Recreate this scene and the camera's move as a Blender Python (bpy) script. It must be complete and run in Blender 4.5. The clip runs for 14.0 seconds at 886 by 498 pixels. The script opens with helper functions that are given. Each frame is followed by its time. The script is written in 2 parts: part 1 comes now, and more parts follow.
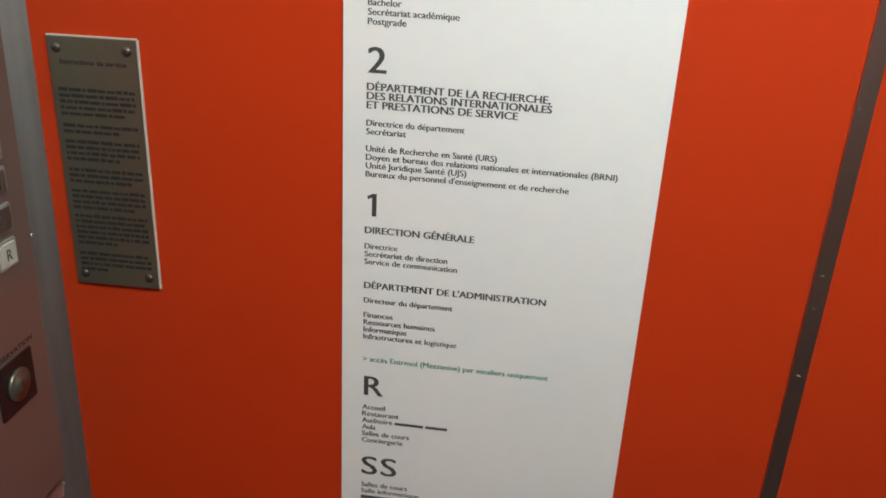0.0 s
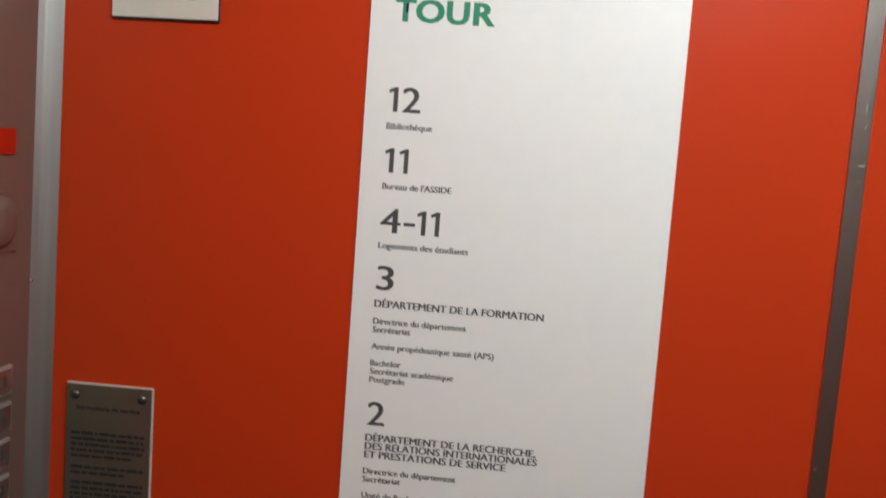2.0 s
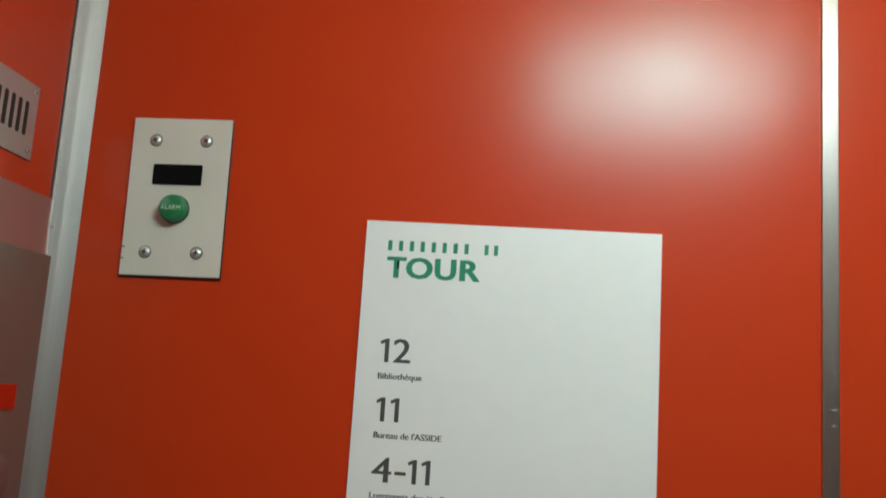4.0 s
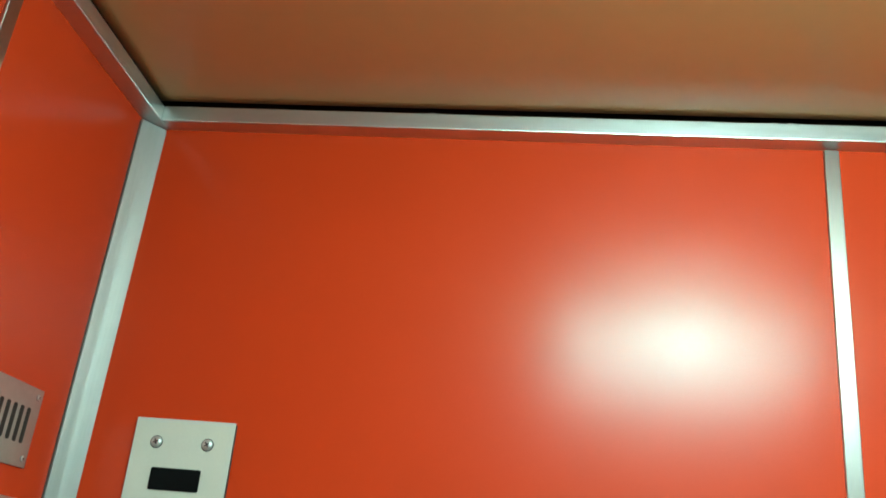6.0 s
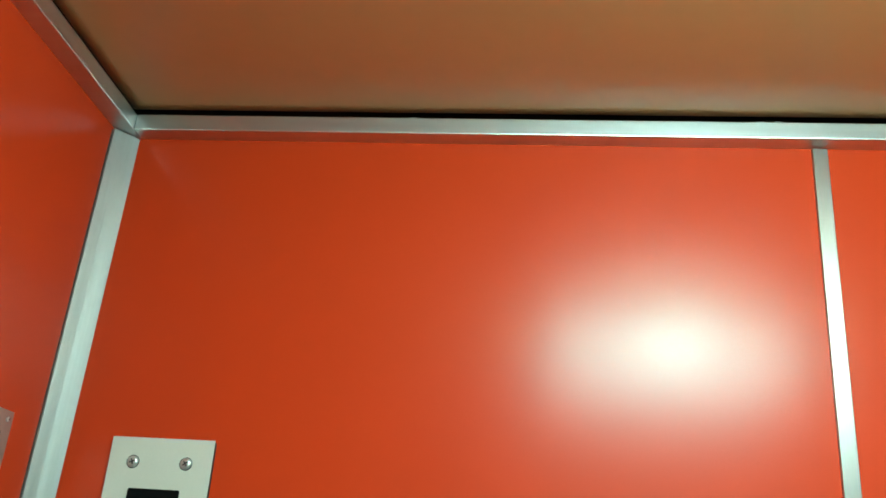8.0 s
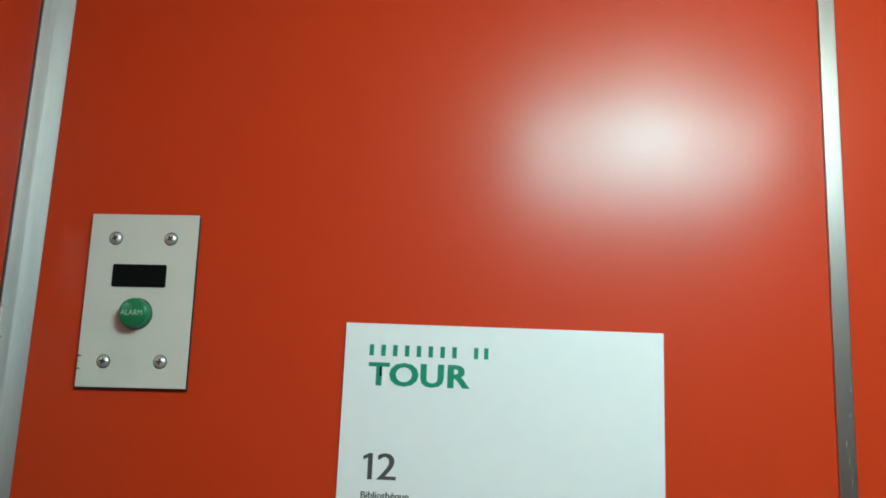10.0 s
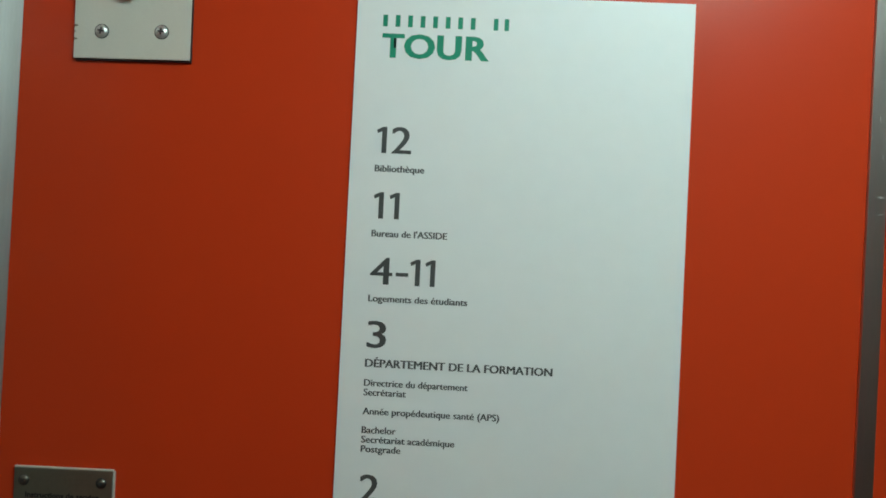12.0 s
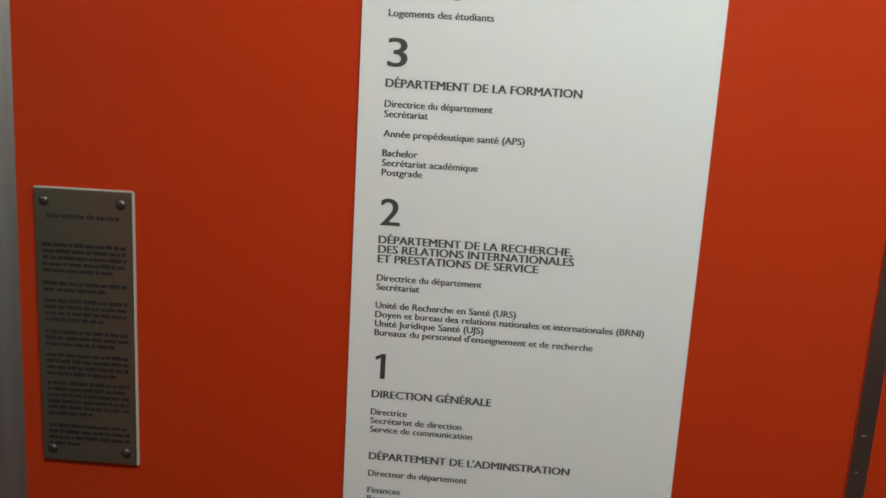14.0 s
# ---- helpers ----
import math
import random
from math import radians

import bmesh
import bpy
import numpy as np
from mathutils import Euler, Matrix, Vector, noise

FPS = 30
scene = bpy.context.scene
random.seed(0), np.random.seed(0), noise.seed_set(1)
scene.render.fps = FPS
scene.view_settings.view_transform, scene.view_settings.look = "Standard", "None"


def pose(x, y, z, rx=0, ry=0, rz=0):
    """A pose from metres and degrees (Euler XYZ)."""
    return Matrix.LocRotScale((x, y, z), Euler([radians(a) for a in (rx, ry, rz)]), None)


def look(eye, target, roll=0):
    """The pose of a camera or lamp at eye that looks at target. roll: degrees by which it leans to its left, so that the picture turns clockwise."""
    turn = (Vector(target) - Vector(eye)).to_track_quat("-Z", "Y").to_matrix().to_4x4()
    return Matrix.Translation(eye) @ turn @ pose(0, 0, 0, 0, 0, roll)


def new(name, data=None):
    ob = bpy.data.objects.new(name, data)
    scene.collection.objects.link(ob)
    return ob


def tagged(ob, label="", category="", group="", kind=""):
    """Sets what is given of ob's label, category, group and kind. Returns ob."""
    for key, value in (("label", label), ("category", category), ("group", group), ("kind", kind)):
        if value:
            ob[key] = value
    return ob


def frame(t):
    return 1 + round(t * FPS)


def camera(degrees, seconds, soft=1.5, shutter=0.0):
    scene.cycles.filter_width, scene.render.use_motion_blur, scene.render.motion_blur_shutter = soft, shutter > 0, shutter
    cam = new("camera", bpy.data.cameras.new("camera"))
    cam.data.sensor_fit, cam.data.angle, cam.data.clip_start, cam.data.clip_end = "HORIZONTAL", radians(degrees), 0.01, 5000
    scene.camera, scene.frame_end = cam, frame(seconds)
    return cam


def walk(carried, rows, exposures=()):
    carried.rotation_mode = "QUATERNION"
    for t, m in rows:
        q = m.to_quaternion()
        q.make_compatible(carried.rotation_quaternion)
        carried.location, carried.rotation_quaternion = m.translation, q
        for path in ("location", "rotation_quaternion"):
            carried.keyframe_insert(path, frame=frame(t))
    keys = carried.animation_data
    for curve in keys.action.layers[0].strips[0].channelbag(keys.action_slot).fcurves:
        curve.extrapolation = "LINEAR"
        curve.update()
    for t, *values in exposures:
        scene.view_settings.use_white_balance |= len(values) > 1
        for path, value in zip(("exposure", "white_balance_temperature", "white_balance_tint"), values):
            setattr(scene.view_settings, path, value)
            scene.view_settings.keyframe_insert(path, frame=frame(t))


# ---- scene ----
cam = camera(53.8, 14.0, soft=1.7, shutter=0.5)
PATH = [
    (0, (0.188, -0.783, 1.415), (-0.015, 1.048, 0.635), 3.0),
    (0.5, (0.185, -0.785, 1.419), (-0.015, 1.066, 0.686), 2.9),
    (1, (0.185, -0.787, 1.423), (-0.019, 1.078, 0.732), 2.9),
    (1.5, (0.177, -0.792, 1.43), (-0.02, 1.109, 0.84), 2.8),
    (1.7, (0.182, -0.809, 1.465), (-0.029, 1.139, 1.061), 2.8),
    (1.8, (0.185, -0.819, 1.476), (-0.039, 1.15, 1.206), 3.3),
    (2, (0.155, -0.837, 1.507), (-0.008, 1.148, 1.322), 4.3),
    (2.2, (0.149, -0.836, 1.51), (-0.005, 1.153, 1.363), 4.1),
    (4.3, (0.142, -0.88, 1.542), (0.013, 1.087, 1.88), 3.1),
    (4.5, (0.132, -0.883, 1.548), (0.023, 1.086, 1.885), 3.0),
    (4.7, (0.141, -0.882, 1.555), (0.012, 1.077, 1.937), 3.1),
    (4.9, (0.138, -0.88, 1.587), (0.026, 1.05, 2.099), 3.8),
    (5, (0.142, -0.882, 1.6), (0.023, 1.044, 2.128), 4.3),
    (5.1, (0.145, -0.879, 1.594), (0.011, 1.034, 2.162), 4.9),
    (5.3, (0.149, -0.88, 1.598), (-0.004, 1.016, 2.214), 5.3),
    (5.5, (0.144, -0.888, 1.606), (-0.025, 0.993, 2.265), 5.6),
    (5.7, (0.144, -0.883, 1.629), (-0.046, 0.979, 2.334), 5.8),
    (6, (0.151, -0.885, 1.647), (-0.069, 0.956, 2.398), 6.0),
    (6.5, (0.149, -0.871, 1.661), (-0.053, 0.969, 2.418), 5.5),
    (7, (0.149, -0.861, 1.653), (-0.039, 0.97, 2.435), 5.2),
    (7.5, (0.153, -0.863, 1.658), (-0.038, 0.971, 2.434), 4.9),
    (8, (0.152, -0.863, 1.659), (-0.038, 0.976, 2.423), 4.6),
    (8.2, (0.142, -0.848, 1.628), (-0.025, 1.009, 2.354), 4.3),
    (8.3, (0.138, -0.841, 1.625), (-0.019, 1.048, 2.264), 4.6),
    (8.4, (0.124, -0.829, 1.631), (-0.023, 1.095, 2.16), 3.9),
    (8.5, (0.128, -0.82, 1.636), (-0.036, 1.128, 2.057), 3.8),
    (8.7, (0.129, -0.818, 1.622), (-0.023, 1.134, 2.034), 3.8),
    (10.8, (0.122, -0.825, 1.601), (0.057, 1.137, 1.986), 1.8),
    (11, (0.127, -0.824, 1.604), (0.048, 1.14, 1.973), 1.8),
    (11.4, (0.124, -0.822, 1.591), (0.048, 1.154, 1.892), 1.8),
    (11.5, (0.12, -0.822, 1.583), (0.051, 1.163, 1.815), 1.5),
    (11.6, (0.113, -0.81, 1.559), (0.053, 1.184, 1.701), 0.8),
    (11.7, (0.157, -0.788, 1.514), (-0.013, 1.202, 1.617), 1.9),
    (11.8, (0.139, -0.775, 1.481), (0.006, 1.22, 1.538), 2.6),
    (12, (0.115, -0.771, 1.462), (0.043, 1.228, 1.494), 2.8),
    (12.5, (0.119, -0.776, 1.46), (0.032, 1.223, 1.454), 2.7),
    (13, (0.113, -0.785, 1.46), (0.037, 1.213, 1.423), 2.6),
    (13.2, (0.128, -0.782, 1.451), (0.014, 1.211, 1.321), 2.7),
    (13.4, (0.123, -0.764, 1.408), (0.017, 1.22, 1.184), 3.0),
    (13.5, (0.119, -0.757, 1.381), (0.018, 1.221, 1.108), 3.4),
    (13.7, (0.124, -0.748, 1.37), (0.01, 1.22, 1.029), 3.7),
    (14, (0.121, -0.745, 1.378), (0.013, 1.215, 0.993), 3.4),
]
walk(cam, [(t, look(eye, target, roll)) for t, eye, target, roll in PATH],
     exposures=((0.0, 1.31, 6650, 19), (0.5, 1.14, 6650, 19), (1.0, 1.09, 6650, 18), (1.5, 1.01, 6700, 22), (2.0, 0.62, 6950, 29), (4.4, 0.27, 6550, 10), (5.0, 0.34, 6350, 4),
                (6.0, 0.90, 5950, -14), (8.2, 0.90, 5950, -14), (8.4, 0.80, 5950, 1), (8.7, 0.70, 5950, 4), (11.0, 0.41, 6000, 3), (11.5, 0.43, 6000, 0), (12.0, 0.27, 6150, 2), (12.8, 0.31, 6250, 5),
                (13.5, 0.51, 6450, 12), (14.0, 0.75, 6700, 17)))

# ---- light ----
world = bpy.data.worlds.new("world")
world.use_nodes = True
scene.world = world
world.node_tree.nodes["Background"].inputs["Color"].default_value = (0.02, 0.02, 0.02, 1)
world.node_tree.nodes["Background"].inputs["Strength"].default_value = 0.2

# inner faces of the lift car
XW, XE, YN, YS, ZT = -0.323, 1.243, 0.0, -1.70, 2.181
LAMP = (0.425, -0.78)


# ---- materials ----
def material(name, color, rough=0.4, metal=0.0, specular=0.5, coat=0.0):
    mat = bpy.data.materials.new(name)
    mat.use_nodes = True
    p = mat.node_tree.nodes["Principled BSDF"]
    p.inputs["Base Color"].default_value = (*color, 1)
    p.inputs["Roughness"].default_value = rough
    p.inputs["Metallic"].default_value = metal
    p.inputs["Specular IOR Level"].default_value = specular
    p.inputs["Coat Weight"].default_value = coat
    return mat


def vary(mat, dark, light, scale, stretch=(1, 1, 1), rough=None, bump=0.0, detail=6.0, fine=None):
    """Colour, roughness and relief by noise at two scales, in metres of the object."""
    nt = mat.node_tree
    p = nt.nodes["Principled BSDF"]
    co = nt.nodes.new("ShaderNodeTexCoord")
    mp = nt.nodes.new("ShaderNodeMapping")
    mp.inputs["Scale"].default_value = stretch
    nt.links.new(co.outputs["Object"], mp.inputs["Vector"])
    big = nt.nodes.new("ShaderNodeTexNoise")
    big.inputs["Scale"].default_value, big.inputs["Detail"].default_value = scale, detail
    nt.links.new(mp.outputs["Vector"], big.inputs["Vector"])
    small = nt.nodes.new("ShaderNodeTexNoise")
    small.inputs["Scale"].default_value, small.inputs["Detail"].default_value = fine or scale * 23, 4.0
    nt.links.new(mp.outputs["Vector"], small.inputs["Vector"])
    both = nt.nodes.new("ShaderNodeMix")
    both.data_type = "FLOAT"
    both.inputs[0].default_value = 0.4
    nt.links.new(big.outputs["Fac"], both.inputs[2])
    nt.links.new(small.outputs["Fac"], both.inputs[3])
    ramp = nt.nodes.new("ShaderNodeValToRGB")
    ramp.color_ramp.elements[0].position, ramp.color_ramp.elements[1].position = 0.3, 0.7
    ramp.color_ramp.elements[0].color, ramp.color_ramp.elements[1].color = (*dark, 1), (*light, 1)
    nt.links.new(both.outputs[0], ramp.inputs["Fac"])
    nt.links.new(ramp.outputs["Color"], p.inputs["Base Color"])
    if rough:
        span = nt.nodes.new("ShaderNodeMapRange")
        span.inputs["From Min"].default_value, span.inputs["From Max"].default_value = 0.3, 0.7
        span.inputs["To Min"].default_value, span.inputs["To Max"].default_value = rough
        nt.links.new(both.outputs[0], span.inputs["Value"])
        nt.links.new(span.outputs["Result"], p.inputs["Roughness"])
    if bump:
        b = nt.nodes.new("ShaderNodeBump")
        b.inputs["Strength"].default_value, b.inputs["Distance"].default_value = bump, 0.001
        nt.links.new(small.outputs["Fac"], b.inputs["Height"])
        nt.links.new(b.outputs["Normal"], p.inputs["Normal"])
    return mat


RED = vary(material("red_laminate", (0.5, 0.04, 0.01), specular=0.30),
           (0.525, 0.0392, 0.0070), (0.545, 0.0416, 0.0076), 1.5, rough=(0.238, 0.254), fine=9.0)
RED.node_tree.nodes["Principled BSDF"].inputs["Coat Weight"].default_value = 0.10
RED.node_tree.nodes["Principled BSDF"].inputs["Coat Roughness"].default_value = 0.48
RED.node_tree.nodes["Principled BSDF"].inputs["Specular Tint"].default_value = (0.61, 1.0, 0.95, 1)
GREY_WALL = vary(material("grey_wall_paint", (0.1, 0.1, 0.1)), (0.060, 0.055, 0.048), (0.075, 0.069, 0.060), 3.0, rough=(0.45, 0.55))
DOOR_WALL = vary(material("red_brown_paint", (0.18, 0.1, 0.08)), (0.25, 0.140, 0.108), (0.28, 0.160, 0.125), 3.0, rough=(0.45, 0.55))
ALU = vary(material("satin_aluminium", (0.7, 0.72, 0.7), metal=1.0),
           (0.56, 0.575, 0.55), (0.70, 0.715, 0.69), 9.0, (14, 14, 0.5), rough=(0.41, 0.47), bump=0.05)
ALU_BAR = vary(material("polished_aluminium", (0.7, 0.72, 0.7), metal=1.0),
               (0.60, 0.605, 0.585), (0.67, 0.675, 0.655), 9.0, (0.5, 14, 14), rough=(0.38, 0.46), bump=0.03)
ALU_STRIP = vary(material("worn_aluminium", (0.7, 0.72, 0.7), metal=1.0),
                 (0.47, 0.43, 0.395), (0.53, 0.49, 0.455), 7.0, (6, 6, 0.6), rough=(0.30, 0.33))
STEEL = vary(material("brushed_steel", (0.6, 0.6, 0.58), metal=1.0),
             (0.50, 0.50, 0.48), (0.62, 0.62, 0.60), 6.0, (1, 1, 30), rough=(0.34, 0.44), bump=0.04)
PANEL_STEEL = vary(material("satin_panel_steel", (0.6, 0.58, 0.55), metal=0.7),
                   (0.285, 0.240, 0.203), (0.32, 0.27, 0.23), 4.0, (1, 1, 20), rough=(0.38, 0.46), bump=0.02)
PLATE = vary(material("grey_anodised", (0.58, 0.58, 0.53), metal=0.05),
             (0.60, 0.585, 0.505), (0.65, 0.635, 0.55), 20.0, rough=(0.42, 0.52), bump=0.03)
DULL = vary(material("dull_engraved_metal", (0.3, 0.29, 0.26), metal=0.8),
            (0.205, 0.186, 0.138), (0.255, 0.232, 0.174), 12.0, (1, 1, 18), rough=(0.32, 0.42), bump=0.04)
CHROME = material("screw_steel", (0.66, 0.66, 0.63), rough=0.36, metal=0.7)
# same screw steel, its colour darkened for the weaker reflections low on the wall
SHADED_STEEL = material("shaded_screw_steel", (0.15, 0.13, 0.105), rough=0.42, metal=1.0)
SLOT = material("slot_black", (0.03, 0.03, 0.03), rough=0.6)
WHITE = vary(material("white_board", (0.76, 0.78, 0.76), specular=0.4),
             (0.755, 0.775, 0.755), (0.79, 0.81, 0.79), 2.5, rough=(0.38, 0.46), bump=0.01)
INK = material("dark_grey_ink", (0.062, 0.066, 0.062), rough=0.5)
GREEN_INK = material("green_ink", (0.0, 0.235, 0.125), rough=0.5)
ENGRAVE = material("engraved_black", (0.018, 0.017, 0.015), rough=0.6)
GREEN = vary(material("green_plastic", (0.01, 0.2, 0.07), coat=0.3), (0.005, 0.15, 0.052), (0.010, 0.19, 0.068), 60.0, rough=(0.25, 0.35))
GREEN_PALE = material("pale_green_print", (0.42, 0.66, 0.48), rough=0.5)
BLACK_GLASS = material("black_display", (0.005, 0.006, 0.006), rough=0.3, specular=0.05)
BLACK = material("black_plastic", (0.012, 0.012, 0.012), rough=0.35)
RED_LENS = material("red_lens", (0.50, 0.02, 0.005), rough=0.25)
CLEAR_CAP = material("ivory_plastic", (0.55, 0.52, 0.44), rough=0.3)
CEILING = vary(material("beige_ceiling_paint", (0.4, 0.3, 0.2), specular=0.85), (0.60, 0.385, 0.150), (0.65, 0.42, 0.166), 2.0,
               rough=(0.34, 0.40), bump=0.01)
FLOOR = vary(material("brown_rubber_floor", (0.06, 0.04, 0.035)), (0.045, 0.030, 0.026), (0.075, 0.052, 0.045), 8.0, rough=(0.6, 0.8), bump=0.2)
DARK = material("dark_cavity", (0.03, 0.028, 0.025), rough=0.8)
ACRYLIC = material("hazy_acrylic", (0.50, 0.36, 0.32), rough=0.28)
ACRYLIC.node_tree.nodes["Principled BSDF"].inputs["Transmission Weight"].default_value = 0.80
ACRYLIC.node_tree.nodes["Principled BSDF"].inputs["IOR"].default_value = 1.49
GLOW = bpy.data.materials.new("lamp_diffuser")
GLOW.use_nodes = True
GLOW.node_tree.nodes["Principled BSDF"].inputs["Base Color"].default_value = (0.8, 0.82, 0.8, 1)
GLOW.node_tree.nodes["Principled BSDF"].inputs["Emission Color"].default_value = (0.75, 1.0, 1.01, 1)
GLOW.node_tree.nodes["Principled BSDF"].inputs["Emission Strength"].default_value = 22.0
GLOW_CORE = GLOW.copy()
GLOW_CORE.name = "lamp_core"
GLOW_CORE.node_tree.nodes["Principled BSDF"].inputs["Emission Strength"].default_value = 58.0


# ---- building helpers ----
def finish(bm, name, mat):
    me = bpy.data.meshes.new(name)
    bmesh.ops.recalc_face_normals(bm, faces=bm.faces)
    bm.to_mesh(me)
    bm.free()
    me.materials.append(mat)
    return me


def part(name, bm, mat, parent=None, label=""):
    """Links a bmesh as one mesh object under a thing or part (same axes as the parent)."""
    ob = new(name, bm if isinstance(bm, bpy.types.Mesh) else finish(bm, name, mat))
    if parent is not None:
        ob.parent = parent
    return tagged(ob, label)


def holder(name, m, label, category, group="", kind=""):
    ob = new(name)
    ob.empty_display_size = 0.02
    ob.matrix_world = m
    return tagged(ob, label, category, group, kind)


def box(lo, hi, bevel=0.0, segments=2):
    bm = bmesh.new()
    bmesh.ops.create_cube(bm, size=1)
    for v in bm.verts:
        v.co = Vector([lo[i] + (v.co[i] + 0.5) * (hi[i] - lo[i]) for i in range(3)])
    if bevel:
        bmesh.ops.bevel(bm, geom=bm.edges[:], offset=bevel, segments=segments, profile=0.6, affect="EDGES", clamp_overlap=True)
    return bm


def extrude_outline(points, depth, axis="z", base=0.0):
    """A closed outline in the plane across the axis, drawn out along it."""
    bm = bmesh.new()

    def at(u, v, w):
        return (u, v, w) if axis == "z" else (u, w, v) if axis == "y" else (w, u, v)

    low = [bm.verts.new(at(u, v, base)) for u, v in points]
    top = [bm.verts.new(at(u, v, base + depth)) for u, v in points]
    n = len(points)
    for i in range(n):
        bm.faces.new((low[i], low[(i + 1) % n], top[(i + 1) % n], top[i]))
    bm.faces.new(low[::-1])
    bm.faces.new(top)
    return bm


def lathe(profile, segments=32):
    """A solid turned about the z axis from (radius, z) pairs."""
    bm = bmesh.new()
    rings = []
    for r, z in profile:
        if r < 1e-6:
            rings.append([bm.verts.new((0, 0, z))])
        else:
            rings.append([bm.verts.new((r * math.cos(2 * math.pi * k / segments), r * math.sin(2 * math.pi * k / segments), z)) for k in range(segments)])
    for a, b in zip(rings, rings[1:]):
        for k in range(segments):
            j = (k + 1) % segments
            if len(a) == 1 and len(b) > 1:
                bm.faces.new((a[0], b[k], b[j]))
            elif len(b) == 1 and len(a) > 1:
                bm.faces.new((a[k], a[j], b[0]))
            elif len(a) > 1:
                bm.faces.new((a[k], a[j], b[j], b[k]))
    for f in bm.faces:
        f.smooth = True
    return bm


def rounded(w, h, r, n=5):
    """Outline of a rectangle about the origin with round corners."""
    out = []
    for cx, cy, a0 in ((w / 2 - r, h / 2 - r, 0), (-w / 2 + r, h / 2 - r, 90), (-w / 2 + r, -h / 2 + r, 180), (w / 2 - r, -h / 2 + r, 270)):
        out += [(cx + r * math.cos(radians(a0 + 90 * k / n)), cy + r * math.sin(radians(a0 + 90 * k / n))) for k in range(n + 1)]
    return out


def lettering(body, weight=0.0):
    """Text in the built-in font as a flat mesh, at the font's own size."""
    curve = bpy.data.curves.new("lettering", "FONT")
    curve.body, curve.resolution_u, curve.offset = body, 3, weight
    ob = new("lettering", curve)
    me = bpy.data.meshes.new_from_object(ob)
    bpy.data.objects.remove(ob)
    bpy.data.curves.remove(curve)
    return me


def extent(body, weight=0.0):
    """West and east end of a text, and the height of its upright H, at the font's own size."""
    me, high = lettering(body, weight), lettering("H", weight)
    x = [v.co.x for v in me.vertices]
    y = [v.co.y for v in high.vertices]
    bpy.data.meshes.remove(me)
    bpy.data.meshes.remove(high)
    return min(x), max(x), max(y) - min(y)


def letters(text, width, cap, weight=0.0):
    """Lettering as a mesh in the xy plane from the origin, scaled to a width and a capital height."""
    x0, x1, tall = extent(text, weight)
    me = lettering(text, weight)
    for v in me.vertices:
        v.co = Vector(((v.co.x - x0) * width / (x1 - x0), v.co.y * cap / tall, 0))
    return me


def thicken(me, by):
    """Bolder strokes: the lettering doubled, a little to the side."""
    both = bmesh.new()
    both.from_mesh(me)
    for v in bmesh.ops.duplicate(both, geom=both.verts[:] + both.edges[:] + both.faces[:])["geom"]:
        if isinstance(v, bmesh.types.BMVert):
            v.co += Vector((by, 0, 0.00004))
    both.to_mesh(me)
    both.free()


# On the north wall a thing's own x runs east, y up and z out of the wall; on the west wall x runs north.
def north(x, z, out=0.0):
    return pose(x, YN - out, z, 90, 0, 0)


def west(y, z, out=0.0):
    return pose(XW + out, y, z, 90, 0, 90)


# ---- structure of the lift car ----
def slab(name, lo, hi, mat, label, category="wall", bevel=0.0):
    ob = part(name, box(lo, hi, bevel), mat)
    return tagged(ob, label, category, kind="structure")


slab("floor", (XW - 0.05, YS - 0.05, -0.05), (XE + 0.05, YN + 0.05, 0.0), FLOOR, "dark brown rubber floor of the lift car", "floor")
GAP = 0.009
# the panel's rim is rolled upwards
rim = bmesh.new()
loops = []
for k in range(7):
    turn = radians(90 * k / 6)
    inset, rise = GAP + 0.022 * (1 - math.sin(turn)), 0.009 * (1 - math.cos(turn))
    loops.append([rim.verts.new((x, y, ZT + rise + 0.0165 * (x - 0.42))) for x, y in
                  ((XW + inset, YS + inset), (XE - inset, YS + inset), (XE - inset, YN - inset), (XW + inset, YN - inset))])
rim.faces.new(loops[0])
for low, high in zip(loops, loops[1:]):
    for k in range(4):
        rim.faces.new((low[k], low[(k + 1) % 4], high[(k + 1) % 4], high[k])).smooth = True
rim.faces.new(loops[-1])
tagged(part("ceiling", rim, CEILING), "satin beige painted ceiling panel of the lift", "ceiling", kind="structure")
slab("roof", (XW - 0.05, YS - 0.05, ZT + 0.05), (XE + 0.05, YN + 0.05, ZT + 0.08), DARK, "dark underside of the lift roof above the ceiling", "roof")
for rx in (XW + 0.25, XE - 0.25):
    for ry in (YS + 0.25, YN - 0.25):
        tagged(part("ceiling_hanger", box((rx - 0.015, ry - 0.015, ZT + 0.008), (rx + 0.015, ry + 0.015, ZT + 0.05)), DARK),
               "dark bracket that carries the ceiling panel", "bracket", "ceiling hangers", "structure")
wall_n = slab("wall_north", (XW - 0.05, YN + 0.012, 0.0), (XE + 0.05, YN + 0.05, ZT + 0.05), DARK, "red laminate lift wall in two tall panels")
wall_w = slab("wall_west", (XW - 0.05, YS, 0.0), (XW - 0.012, YN + 0.012, ZT + 0.05), DARK, "red laminate side wall of the lift")
slab("wall_east", (XE, YS, 0.0), (XE + 0.05, YN + 0.012, ZT + 0.05), GREY_WALL, "plain grey side wall of the lift")
slab("wall_south", (XW - 0.05, YS - 0.05, 0.0), (XE + 0.05, YS, ZT + 0.05), DOOR_WALL, "plain red-brown wall closing the lift")
SLOPE = 0.0165


def top_z(x):
    """Height of the underside of the ceiling trim, which hangs slightly out of level."""
    return 2.1408 + SLOPE * (x + 0.30)


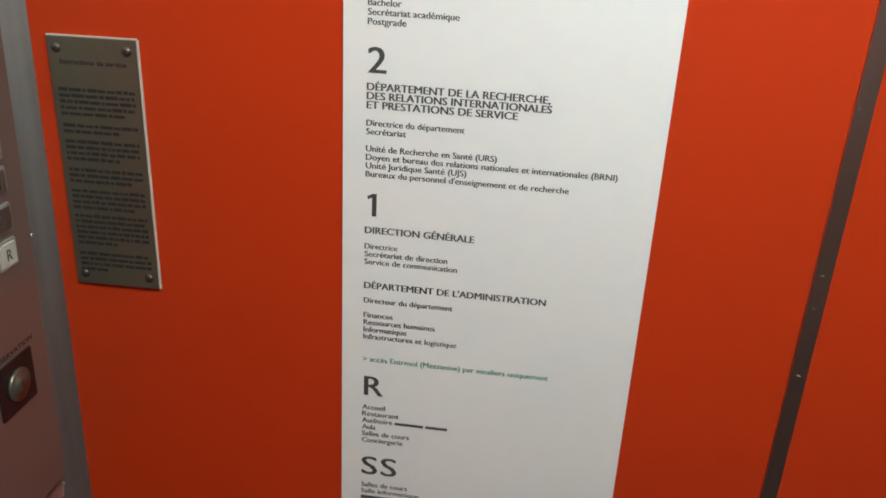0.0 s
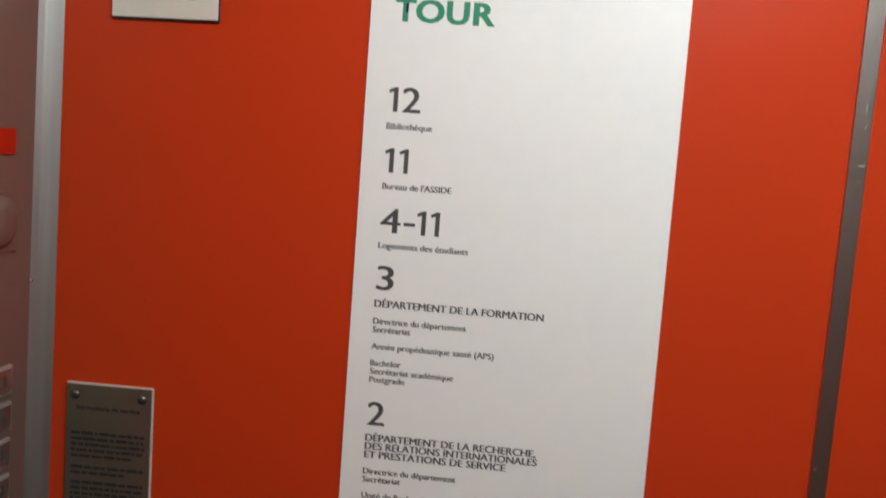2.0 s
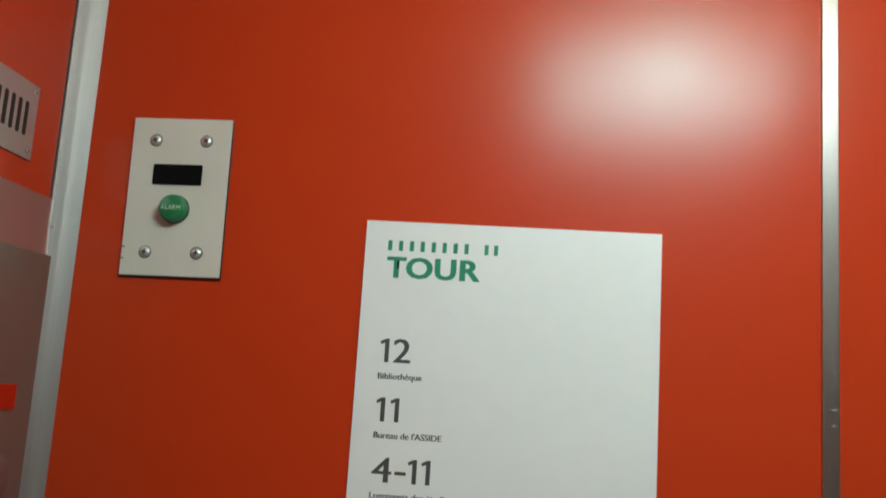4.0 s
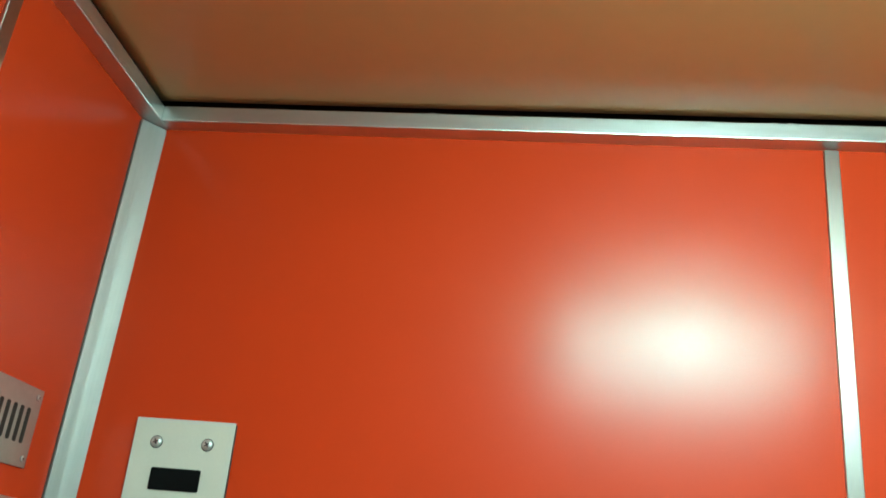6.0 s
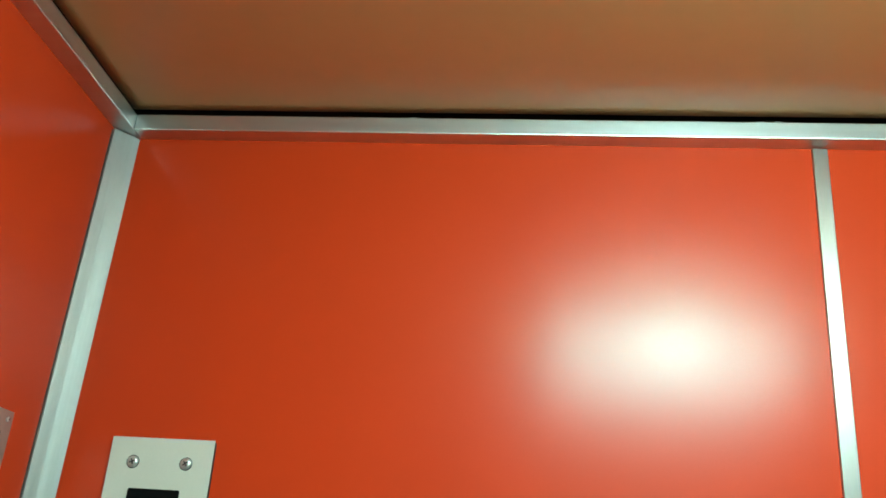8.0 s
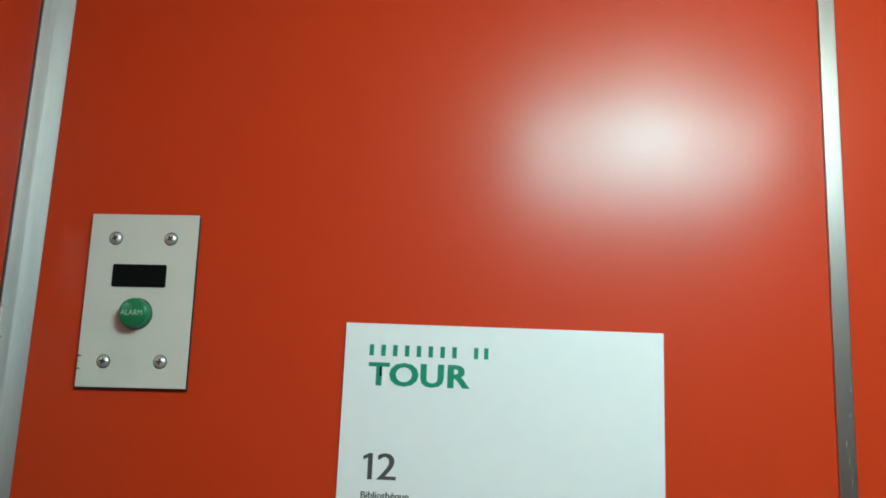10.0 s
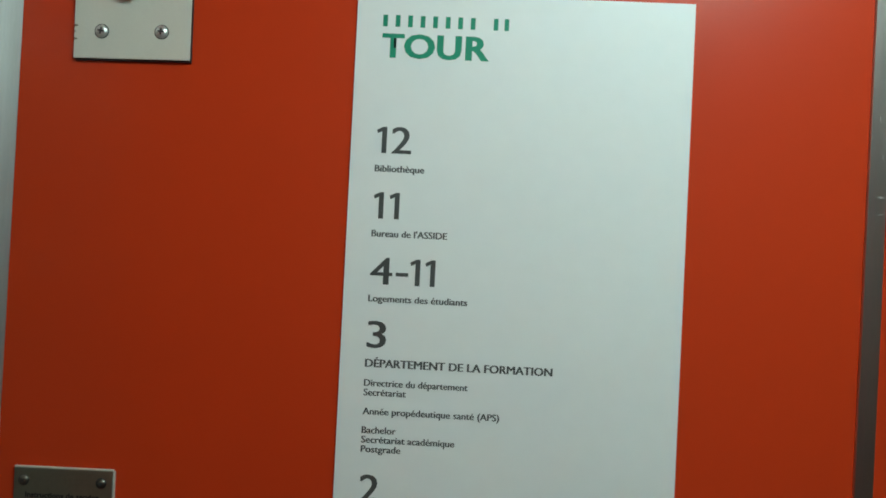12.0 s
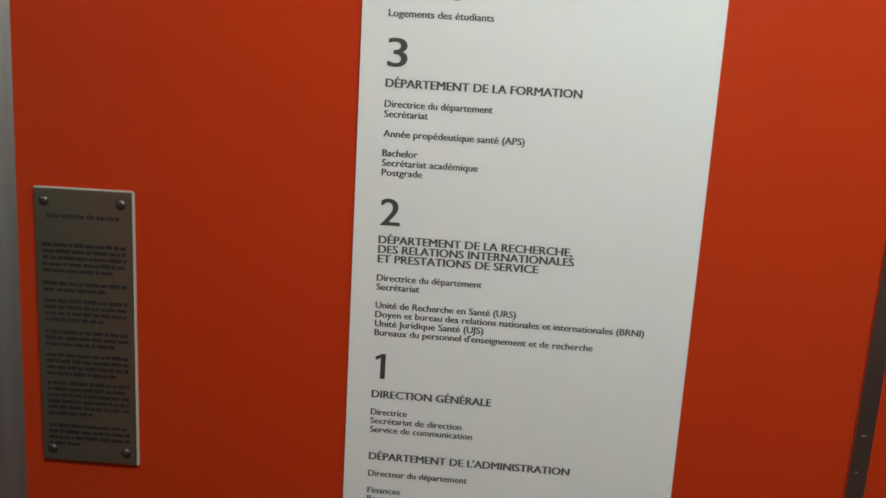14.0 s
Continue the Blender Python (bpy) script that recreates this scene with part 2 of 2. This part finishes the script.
part("panel", box((-0.322, YN, 0.02), (0.4600, YN + 0.011, 2.158), 0.001), RED, wall_n)
part("panel", box((0.4612, YN, 0.02), (XE - 0.001, YN + 0.011, 2.158), 0.001), RED, wall_n)
part("panel", box((XW - 0.011, -0.2893, 0.02), (XW, YN - 0.0005, 2.158), 0.001), RED, wall_w)
part("panel", box((XW - 0.011, YS + 0.001, 0.02), (XW, -0.2907, 2.158), 0.001), RED, wall_w)

# Corner cover: an aluminium profile across the corner
LEG = 0.0260
corner = [(-0.3225, -0.0005), (-0.3225, -LEG - 0.0005), (-0.3210, -LEG - 0.0005), (-0.31352, -0.0161), (-0.3018, -0.0012), (-0.3018, -0.0005)]
bm = extrude_outline(corner, 2.1395 - 0.02, "z", 0.02)
tagged(part("corner_trim", bm, ALU), "satin aluminium cover strip in the corner of the red walls", "trim", kind="structure")

part("shadow_gap", box((XW - 0.0005, -LEG - 0.0026, 1.702), (XW + 0.0004, -LEG - 0.0008, 2.137)), DARK, wall_w, "dark open joint beside the corner cover")

# Flat joint strip between the two wall panels
STRIP_LEAN = 0.0060


def strip_x(z):
    """West edge of the joint strip, which stands slightly out of plumb."""
    return 0.4495 + STRIP_LEAN * (z - 1.0)


strip = [(0.0, -0.0003), (0.0, -0.0030), (0.0007, -0.0036), (0.0157, -0.0036), (0.0164, -0.0030), (0.0164, -0.0003)]
bm = extrude_outline(strip, top_z(0.462) - 0.0015 - 0.02, "z", 0.02)
for v in bm.verts:
    v.co.x += strip_x(v.co.z)
tagged(part("joint_strip", bm, ALU_STRIP), "narrow aluminium joint strip between red wall panels, scuffed low down", "trim", kind="structure")

side = [(XW + 0.0003, -0.2985), (XW + 0.0030, -0.2985), (XW + 0.0036, -0.2978), (XW + 0.0036, -0.2822), (XW + 0.0030, -0.2815), (XW + 0.0003, -0.2815)]
tagged(part("joint_strip", extrude_outline(side, top_z(XW) - 0.0015 - 0.02, "z", 0.02), ALU_STRIP),
       "narrow aluminium joint strip on the red side wall", "trim", kind="structure")


# Square bars under the ceiling
def bar(name, lo, hi, label):
    bm = box(lo, hi, 0.0012)
    for v in bm.verts:
        v.co.z += top_z(v.co.x)
    return tagged(part(name, bm, ALU_BAR), label, "trim", kind="structure")


BAR, HIGH = 0.0225, 0.0198
bar("ceiling_trim", (XW + BAR, -BAR, 0.0), (XE, 0.0030, HIGH), "polished square aluminium trim bar under the ceiling")
bar("ceiling_trim", (XW - 0.0030, YS, 0.0), (XW + BAR - 0.0003, -0.0004, HIGH), "polished square aluminium trim bar under the ceiling")

# Lamp in the middle of the ceiling
light = holder("ceiling_light", pose(LAMP[0], LAMP[1], ZT), "long shallow ceiling light with a glowing white diffuser", "lamp")
LW, LD, LH = 0.21, 0.11, 0.105
ring = bmesh.new()
for lo, hi in (((-LW - 0.012, -LD - 0.012, -0.012), (-LW - 0.001, LD + 0.012, -0.001)), ((LW + 0.001, -LD - 0.012, -0.012), (LW + 0.012, LD + 0.012, -0.001)),
               ((-LW, -LD - 0.012, -0.012), (LW, -LD - 0.001, -0.001)), ((-LW, LD + 0.001, -0.012), (LW, LD + 0.012, -0.001))):
    piece = finish(box(lo, hi), "piece", ALU)
    ring.from_mesh(piece)
    bpy.data.meshes.remove(piece)
part("frame", ring, ALU, light)
part("diffuser", box((-LW, -LD, -LH), (LW, LD, -0.001), 0.02, 3), GLOW, light)
part("bulb_window", box((-0.060, LD + 0.0005, -0.070), (0.060, LD + 0.006, -0.022), 0.002), GLOW_CORE, light, "brighter middle of the diffuser")


# ---- screws ----
def screw_meshes(r, metal=CHROME):
    head = finish(lathe([(0, 0.0), (r, 0.0), (r, 0.0006), (r * 0.93, r * 0.22), (r * 0.7, r * 0.40), (r * 0.4, r * 0.50), (0, r * 0.53)], 24), "screw", metal)
    bm = bmesh.new()
    for lo, hi in (((-r * 0.50, -r * 0.13, r * 0.3), (r * 0.50, r * 0.13, r * 0.56)), ((-r * 0.13, -r * 0.50, r * 0.3), (r * 0.13, r * 0.50, r * 0.56))):
        piece = finish(box(lo, hi), "piece", SLOT)
        bm.from_mesh(piece)
        bpy.data.meshes.remove(piece)
    rim = finish(lathe([(0, 0.0001), (r * 1.13, 0.0001), (r * 1.13, 0.0003), (0, 0.0003)], 24), "rim", SLOT)
    return head, finish(bm, "cross_slot", SLOT), rim


BIG_SCREW, TINY_SCREW = screw_meshes(0.0058), screw_meshes(0.0028)
SHADED_SCREW = screw_meshes(0.0042, SHADED_STEEL)


def screw(kind, parent, x, y, z, turn, label="round-headed steel screw with a cross slot"):
    ob = part("screw", kind[0], None, parent, label)
    ob.matrix_local = pose(x, y, z, 0, 0, turn)
    part("cross_slot", kind[1], None, ob)
    part("rim", kind[2], None, ob)
    return ob


# ---- directory board ----
def directory_board():
    board = part("directory_board", box((0.0012, 0.685 - 1.70, 0.0004), (0.2985, -0.0008, 0.0030), 0.0003), WHITE)
    board.matrix_world = north(0.0, 1.70)
    tagged(board, "tall white building directory board with dark grey lettering", "sign")
    left, face = 0.0235, 0.0032

    def line(text, right, z, cap, mat=INK, weight=0.012, name="text_line", start=left, heavy=0.0):
        ob = part(name, letters(text, right - start, cap, weight), mat, board)
        ob.data.materials.clear()
        ob.data.materials.append(mat)
        if heavy:
            thicken(ob.data, heavy)
        ob.location = (start, z - 1.70, face)

    def bars(x0, x1, z, cap, mat=INK, name="text_bar"):
        ob = part(name, box((x0, z - 1.70, face - 0.0001), (x1, z - 1.70 + cap, face)), mat, board)
        return ob

    def number(text, z, *spans):
        """A floor number, each figure between its own two sides; the figure one with its flag."""
        for figure, (x0, x1) in zip(text, zip(spans[::2], spans[1::2])):
            w, h = x1 - x0, 0.0233
            if figure == "1":
                bm = extrude_outline([(w * 0.52, 0), (w, 0), (w, h), (w * 0.62, h), (0, h * 0.88), (w * 0.09, h * 0.745), (w * 0.52, h * 0.83)], 0.0001)
                ob = part("floor_number", bm, INK, board)
            elif figure == "-":
                ob = part("floor_number", box((0, h * 0.33, 0), (w, h * 0.47, 0.0001)), INK, board)
            else:
                ob = part("floor_number", letters(figure, w - 0.0012, h, 0.0), INK, board)
                ob.data.materials.clear()
                ob.data.materials.append(INK)
                thicken(ob.data, 0.0012)
            ob.location = (x0, z - 1.70, face)

    def heading(text, right, z):
        """A heading in capitals, letter by letter."""
        first, last, _ = extent(text)
        size = (right - left) / (last - first)
        for k, letter in enumerate(text):
            if letter != " ":
                low, high, _ = extent(letter)
                east = (extent(text[:k + 1])[1] - first) * size + left
                line(letter, east, z, 0.0069, weight=0.0, name="heading_letter", start=east - (high - low) * size, heavy=0.0008)

    def entry(text, right, z):
        line(text, right, z, 0.0058, weight=0.0, heavy=0.00055)

    for k in range(8):
        bars(0.0245 + 0.0111 * k, 0.0287 + 0.0111 * k, 1.6690, 0.0104, GREEN_INK, "address_bar")
    for k in range(2):
        bars(0.1225 + 0.0095 * k, 0.1265 + 0.0095 * k, 1.6690, 0.0104, GREEN_INK, "address_bar")
    for letter, x0, x1 in (("T", 0.0245, 0.0432), ("O", 0.0440, 0.0705), ("U", 0.0732, 0.0940), ("R", 0.0985, 0.1185)):
        line(letter, x1, 1.6420, 0.0214, GREEN_INK, 0.022, "title_letter", x0, 0.0012)
    number("12", 1.5565, 0.0240, 0.0330, 0.0372, 0.0550)
    entry("Bibliothèque", 0.0670, 1.5400)
    number("11", 1.4985, 0.0240, 0.0330, 0.0380, 0.0470)
    entry("Bureau de l'ASSIDE", 0.0900, 1.4825)
    number("4-11", 1.4405, 0.0240, 0.0438, 0.0468, 0.0578, 0.0592, 0.0682, 0.0725, 0.0815)
    entry("Logements des étudiants", 0.1105, 1.4252)
    number("3", 1.3845, 0.0240, 0.0412)
    heading("DÉPARTEMENT DE LA FORMATION", 0.1875, 1.3675)
    entry("Directrice du département", 0.1145, 1.3508)
    entry("Secrétariat", 0.0605, 1.3424)
    entry("Année propédeutique santé (APS)", 0.1432, 1.3258)
    entry("Bachelor", 0.0533, 1.3093)
    entry("Secrétariat académique", 0.1052, 1.3010)
    entry("Postgrade", 0.0582, 1.2927)
    number("2", 1.2495, 0.0240, 0.0416)
    heading("DÉPARTEMENT DE LA RECHERCHE,", 0.1910, 1.2335)
    heading("DES RELATIONS INTERNATIONALES", 0.1930, 1.2250)
    heading("ET PRESTATIONS DE SERVICE", 0.1630, 1.2165)
    entry("Directrice du département", 0.1155, 1.2000)
    entry("Secrétariat", 0.0610, 1.1918)
    entry("Unité de Recherche en Santé (URS)", 0.1470, 1.1752)
    entry("Doyen et bureau des relations nationales et internationales (BRNI)", 0.2590, 1.1668)
    entry("Unité Juridique Santé (UJS)", 0.1195, 1.1585)
    entry("Bureaux du personnel d'enseignement et de recherche", 0.2160, 1.1502)
    number("1", 1.1100, 0.0255, 0.0348)
    heading("DIRECTION GÉNÉRALE", 0.1310, 1.0920)
    entry("Directrice", 0.0560, 1.0755)
    entry("Secrétariat de direction", 0.1060, 1.0672)
    entry("Service de communication", 0.1160, 1.0588)
    heading("DÉPARTEMENT DE L'ADMINISTRATION", 0.2055, 1.0322)
    entry("Directeur du département", 0.1140, 1.0160)
    entry("Finances", 0.0535, 0.9993)
    entry("Ressources humaines", 0.0970, 0.9910)
    entry("Informatique", 0.0680, 0.9827)
    entry("Infrastructures et logistique", 0.1200, 0.9745)
    line("> accès Entresol (Mezzanine) par escaliers uniquement", 0.2160, 0.9478, 0.0058, GREEN_INK, 0.0, heavy=0.00042)
    number("R", 0.9065, 0.0250, 0.0460)
    entry("Accueil", 0.0480, 0.8890)
    entry("Restaurant", 0.0630, 0.8806)
    entry("Auditoire", 0.0560, 0.8722)
    bars(0.0590, 0.0900, 0.8725, 0.0032)
    bars(0.0925, 0.1160, 0.8725, 0.0032)
    entry("Aula", 0.0380, 0.8638)
    entry("Salles de cours", 0.0750, 0.8554)
    entry("Conciergerie", 0.0680, 0.8470)
    number("SS", 0.8045, 0.0235, 0.0415, 0.0450, 0.0630)
    entry("Salles de cours", 0.0750, 0.7875)
    entry("Salle informatique", 0.0880, 0.7790)
    bars(left, 0.0700, 0.7705, 0.0046)
    bars(left, 0.0560, 0.7620, 0.0046)
    return board


directory_board()


# ---- alarm plate ----
def alarm_plate():
    w, h, deep = 0.1055, 0.1675, 0.0048
    thing = holder("alarm_plate", north(-0.2003, 1.7140) @ pose(0, 0, 0, 0, 0, 0.8), "grey metal alarm plate with a green button and dark display", "alarm panel")
    plate = box((-w / 2, -h / 2, 0.0031), (w / 2, h / 2, deep), 0.0005)
    part("plate", plate, PLATE, thing)
    # black slab jutting out below and east, in place of the plate's shadow
    part("plate_shade", box((-w / 2 + 0.001, -h / 2 - 0.0014, 0.0003), (w / 2 + 0.0006, h / 2 - 0.002, 0.0030)), BLACK, thing, "thin black slab behind the plate, standing in for its shadow")
    # chips in the lower edge of the finish
    for y, r in ((-0.0545, 0.0022), (-0.0665, 0.0020), (-0.0600, 0.0010)):
        bm = extrude_outline([(0, -r * 0.6), (r * 1.6, -r * 0.2), (r * 1.2, r * 0.3), (0.0002, r * 0.5)], 0.0003)
        chip = part("chip", bm, DULL, thing, "small chip in the plate's edge")
        chip.location = (-w / 2 + 0.0003, y, deep)
    for x, y, turn in ((-0.0275, 0.0595, 20), (0.0267, 0.0597, 35), (-0.0275, -0.0595, 78), (0.0267, -0.0590, 84)):
        screw(BIG_SCREW, thing, x, y, deep, turn)
    display = part("display", extrude_outline(rounded(0.0525, 0.0222, 0.0018), 0.0012), BLACK_GLASS, thing, "dark unlit floor display window")
    display.location = (-0.0012, 0.0230, deep - 0.0006)
    button = part("alarm_button", lathe([(0, 0), (0.0146, 0), (0.0146, 0.0018), (0.0140, 0.0022), (0.0140, 0.0095), (0.0134, 0.0112), (0.0119, 0.0120), (0, 0.0121)], 40),
                  GREEN, thing, "round green push button marked alarm")
    button.location = (0.0000, -0.0140, deep)
    # black ring added for the shadow round the button's foot
    shade_ring = part("shade_ring", lathe([(0, 0), (0.0153, 0), (0.0153, 0.0008), (0.0148, 0.0012), (0.0, 0.0012)], 40), BLACK, button)
    text = part("lettering", letters("ALARM", 0.0205, 0.0048, 0.0), GREEN_PALE, button)
    text.data.materials.clear()
    text.data.materials.append(GREEN_PALE)
    text.location = (-0.0108, -0.0024, 0.01225)
    return thing


alarm_plate()


# ---- engraved service instructions ----
def instruction_plate():
    w, h, deep = 0.0890, 0.2560, 0.0040
    thing = holder("instruction_plate", north(-0.2390, 1.1345) @ pose(0, 0, 0, 0, 0, 0.5), "dull engraved metal service instruction plate with four screws", "sign")
    part("plate", box((-w / 2, -h / 2, 0.0005), (w / 2, h / 2, deep), 0.0008), DULL, thing)
    part("edge_strip", box((w / 2 + 0.0002, -h / 2, 0.0005), (w / 2 + 0.0014, h / 2, deep - 0.0003)), PLATE, thing, "bright bare metal edge")
    part("edge_strip", box((-w / 2, h / 2 + 0.0002, 0.0005), (w / 2, h / 2 + 0.0012, deep - 0.0003)), PLATE, thing, "bright bare metal edge")
    for x, y, turn in ((-0.0355, 0.1170, 40), (0.0345, 0.1170, 10), (-0.0355, -0.1170, 65), (0.0345, -0.1165, 30)):
        screw(SHADED_SCREW, thing, x, y, deep, turn, "round-headed steel screw with a cross slot, coloured dark for the dim light")
    rng = random.Random(5)

    def bars(y, x0, x1):
        x = x0
        while x < x1 - 0.002:
            word = min(rng.uniform(0.003, 0.013), x1 - x)
            high = rng.uniform(0.0028, 0.0036)
            part("text_bar", box((x, y - 0.0015, deep - 0.0001), (x + word, y - 0.0015 + high, deep + 0.00015)), ENGRAVE, thing)
            x += word + rng.uniform(0.0008, 0.0016)

    title = part("title", letters("Instructions de service", 0.0665, 0.0048, 0.035), ENGRAVE, thing, "engraved heading")
    title.data.materials.clear()
    title.data.materials.append(ENGRAVE)
    title.location = (-0.0335, 0.1022, deep + 0.0002)
    for y, rows in ((0.0774, 5), (0.0419, 2), (0.0258, 4), (-0.0033, 3), (-0.0254, 4), (-0.0523, 6), (-0.0937, 4)):
        for k in range(rows):
            bars(y, -0.0385, 0.0385 if k < rows - 1 else rng.uniform(-0.012, 0.034))
            y -= 0.0059
    return thing


instruction_plate()


# ---- maker's plate on the west wall ----
def maker_plate():
    w, h, deep = 0.190, 0.0740, 0.0020
    thing = holder("maker_plate", west(-0.0762 - w / 2, 1.7642), "small grey metal maker's plate with dark lettering shapes", "sign")
    part("plate", box((-w / 2, -h / 2, 0.0003), (w / 2, h / 2, deep), 0.0004), STEEL, thing)
    for sx in (-1, 1):
        for sy in (-1, 1):
            screw(TINY_SCREW, thing, sx * (w / 2 - 0.008), sy * (h / 2 - 0.008), deep, 30 * sx + 15)
    x = w / 2 - 0.0185
    for k in range(12):
        bm = extrude_outline(rounded(0.0060, 0.0335, 0.002, 3), 0.0003)
        part("lettering_shape", bm, ENGRAVE, thing).location = (x, 0.0005, deep)
        x -= 0.0118
    return thing


maker_plate()


# ---- operating panel under an acrylic cover ----
def operating_panel():
    thing = holder("operating_panel", west(-0.145, 1.200, 0.0030), "steel lift operating panel with buttons and key switch", "control panel")
    # own x runs north: the north edge is at +0.121
    n = 0.1205
    part("body", box((-n, -0.430, 0.0002), (n, 0.442, 0.0050), 0.0008), PANEL_STEEL, thing)
    lens = part("indicator_lens", extrude_outline(rounded(0.060, 0.0235, 0.0012), 0.0030), RED_LENS, thing, "flat red indicator lens")
    lens.location = (0.0560, 0.3015, 0.0042)
    # square dome lamp
    frame = part("dome_frame", extrude_outline(rounded(0.057, 0.056, 0.002), 0.0030), PANEL_STEEL, thing, "raised square steel frame")
    frame.location = (0.0640, 0.2275, 0.0045)
    part("dome", lathe([(0.0, 0.0), (0.0240, 0.0), (0.0235, 0.0022), (0.0200, 0.0052), (0.0130, 0.0076), (0.0, 0.0084)], 40), PANEL_STEEL, frame).location = (0, 0, 0.003)
    # column of floor buttons
    for k in range(7):
        z = 1.2755 - 0.0358 * k
        button = part("floor_button", extrude_outline(rounded(0.0290, 0.0285, 0.0022), 0.0022), CHROME, thing, "square floor button in a raised clear frame")
        button.location = (0.0775, z - 1.200, 0.0045)
        part("cap", extrude_outline(rounded(0.0235, 0.0230, 0.0020), 0.0016), CLEAR_CAP if k == 6 else STEEL, button).location = (0, 0, 0.0018)
        if k == 6:
            text = part("lettering", letters("R", 0.0085, 0.0120, 0.012), INK, button)
            text.data.materials.clear()
            text.data.materials.append(INK)
            text.location = (-0.0035, -0.0060, 0.0036)
        else:
            part("lettering_shape", box((-0.0020, -0.0060, 0.0034), (0.0030, 0.0060, 0.0036)), INK, button)
    # key switch
    key = part("key_switch", extrude_outline(rounded(0.0590, 0.0570, 0.0020), 0.0022), BLACK, thing, "black square key switch with a round lock")
    key.location = (0.0605, -0.2745, 0.0045)
    lock = part("lock", lathe([(0.0, 0.0), (0.0175, 0.0), (0.0175, 0.0030), (0.0160, 0.0042), (0.0105, 0.0044), (0.0100, 0.0060), (0.0, 0.0062)], 40), DULL, key)
    lock.location = (0, 0, 0.0022)
    part("keyhole", box((-0.0012, -0.0045, 0.0058), (0.0012, 0.0045, 0.0064)), SLOT, lock)
    text = part("lettering", letters("RESERVATION", 0.0660, 0.0056, 0.025), ENGRAVE, thing)
    text.data.materials.clear()
    text.data.materials.append(ENGRAVE)
    text.location = (0.0310, -0.2415, 0.0052)
    return thing


operating_panel()


def acrylic_backing():
    thing = holder("backing_sheet", west(-0.145, 1.2185), "hazy clear acrylic backing sheet screwed behind the operating panel", "sheet")
    sheet = part("sheet", box((-0.1265, -0.478, 0.0004), (0.1265, 0.4815, 0.0030), 0.0005), ACRYLIC, thing)
    sheet.visible_shadow = False
    for z in (1.672, 1.367, 1.063, 0.755):
        for x in (-0.1215, 0.1215):
            screw(TINY_SCREW, thing, x, z - 1.2185, 0.0030 if abs(z - 1.2) > 0.44 else 0.0080, 25)
    return thing


acrylic_backing()


# ---- wear ----
def scuffs():
    """Small pale scuffs on the joint strip, flakes of paint on the trim."""
    pale = material("pale_scuff", (0.42, 0.38, 0.35), rough=0.6)
    rng = random.Random(11)

    def spot(name, x, y, z, w, h, mat, label, category):
        n = 9
        ring = [(w * rng.uniform(0.6, 1.0) * math.cos(2 * math.pi * k / n), h * rng.uniform(0.6, 1.0) * math.sin(2 * math.pi * k / n)) for k in range(n)]
        ob = part(name, extrude_outline(ring, 0.00015), mat)
        ob.matrix_world = north(x, z, -y)
        tagged(ob, label, category)

    for x, z, w, h in ((0.0142, 1.654, 0.0010, 0.0028), (0.0110, 1.537, 0.0036, 0.0014), (0.0112, 1.522, 0.0026, 0.0008), (0.0022, 1.510, 0.0014, 0.0009),
                       (0.0080, 1.605, 0.0007, 0.0042), (0.0098, 1.590, 0.0005, 0.0050), (0.0112, 1.572, 0.0006, 0.0034), (0.0080, 1.092, 0.0022, 0.0007),
                       (0.0062, 1.058, 0.0016, 0.0009), (0.0085, 0.985, 0.0034, 0.0009), (0.0040, 1.250, 0.0008, 0.0016), (0.0120, 1.630, 0.0005, 0.0022)):
        spot("scuff", strip_x(z) + x, -0.0037, z, w, h, pale, "small pale scuff on the aluminium joint strip", "scuff")
    for x in (-0.270, 0.020, 0.060, 0.262, 0.331, 0.400, 0.418, 0.427):
        w = rng.uniform(0.002, 0.005)
        ob = part("paint_flake", box((x - w, -0.0200, top_z(x) + HIGH - 0.0002), (x + w, -0.0170, top_z(x) + HIGH + rng.uniform(0.0012, 0.0024)), 0.0005, 1), pale)
        tagged(ob, "tiny pale paint flake on the ceiling trim bar", "paint flake", "paint flakes")


scuffs()
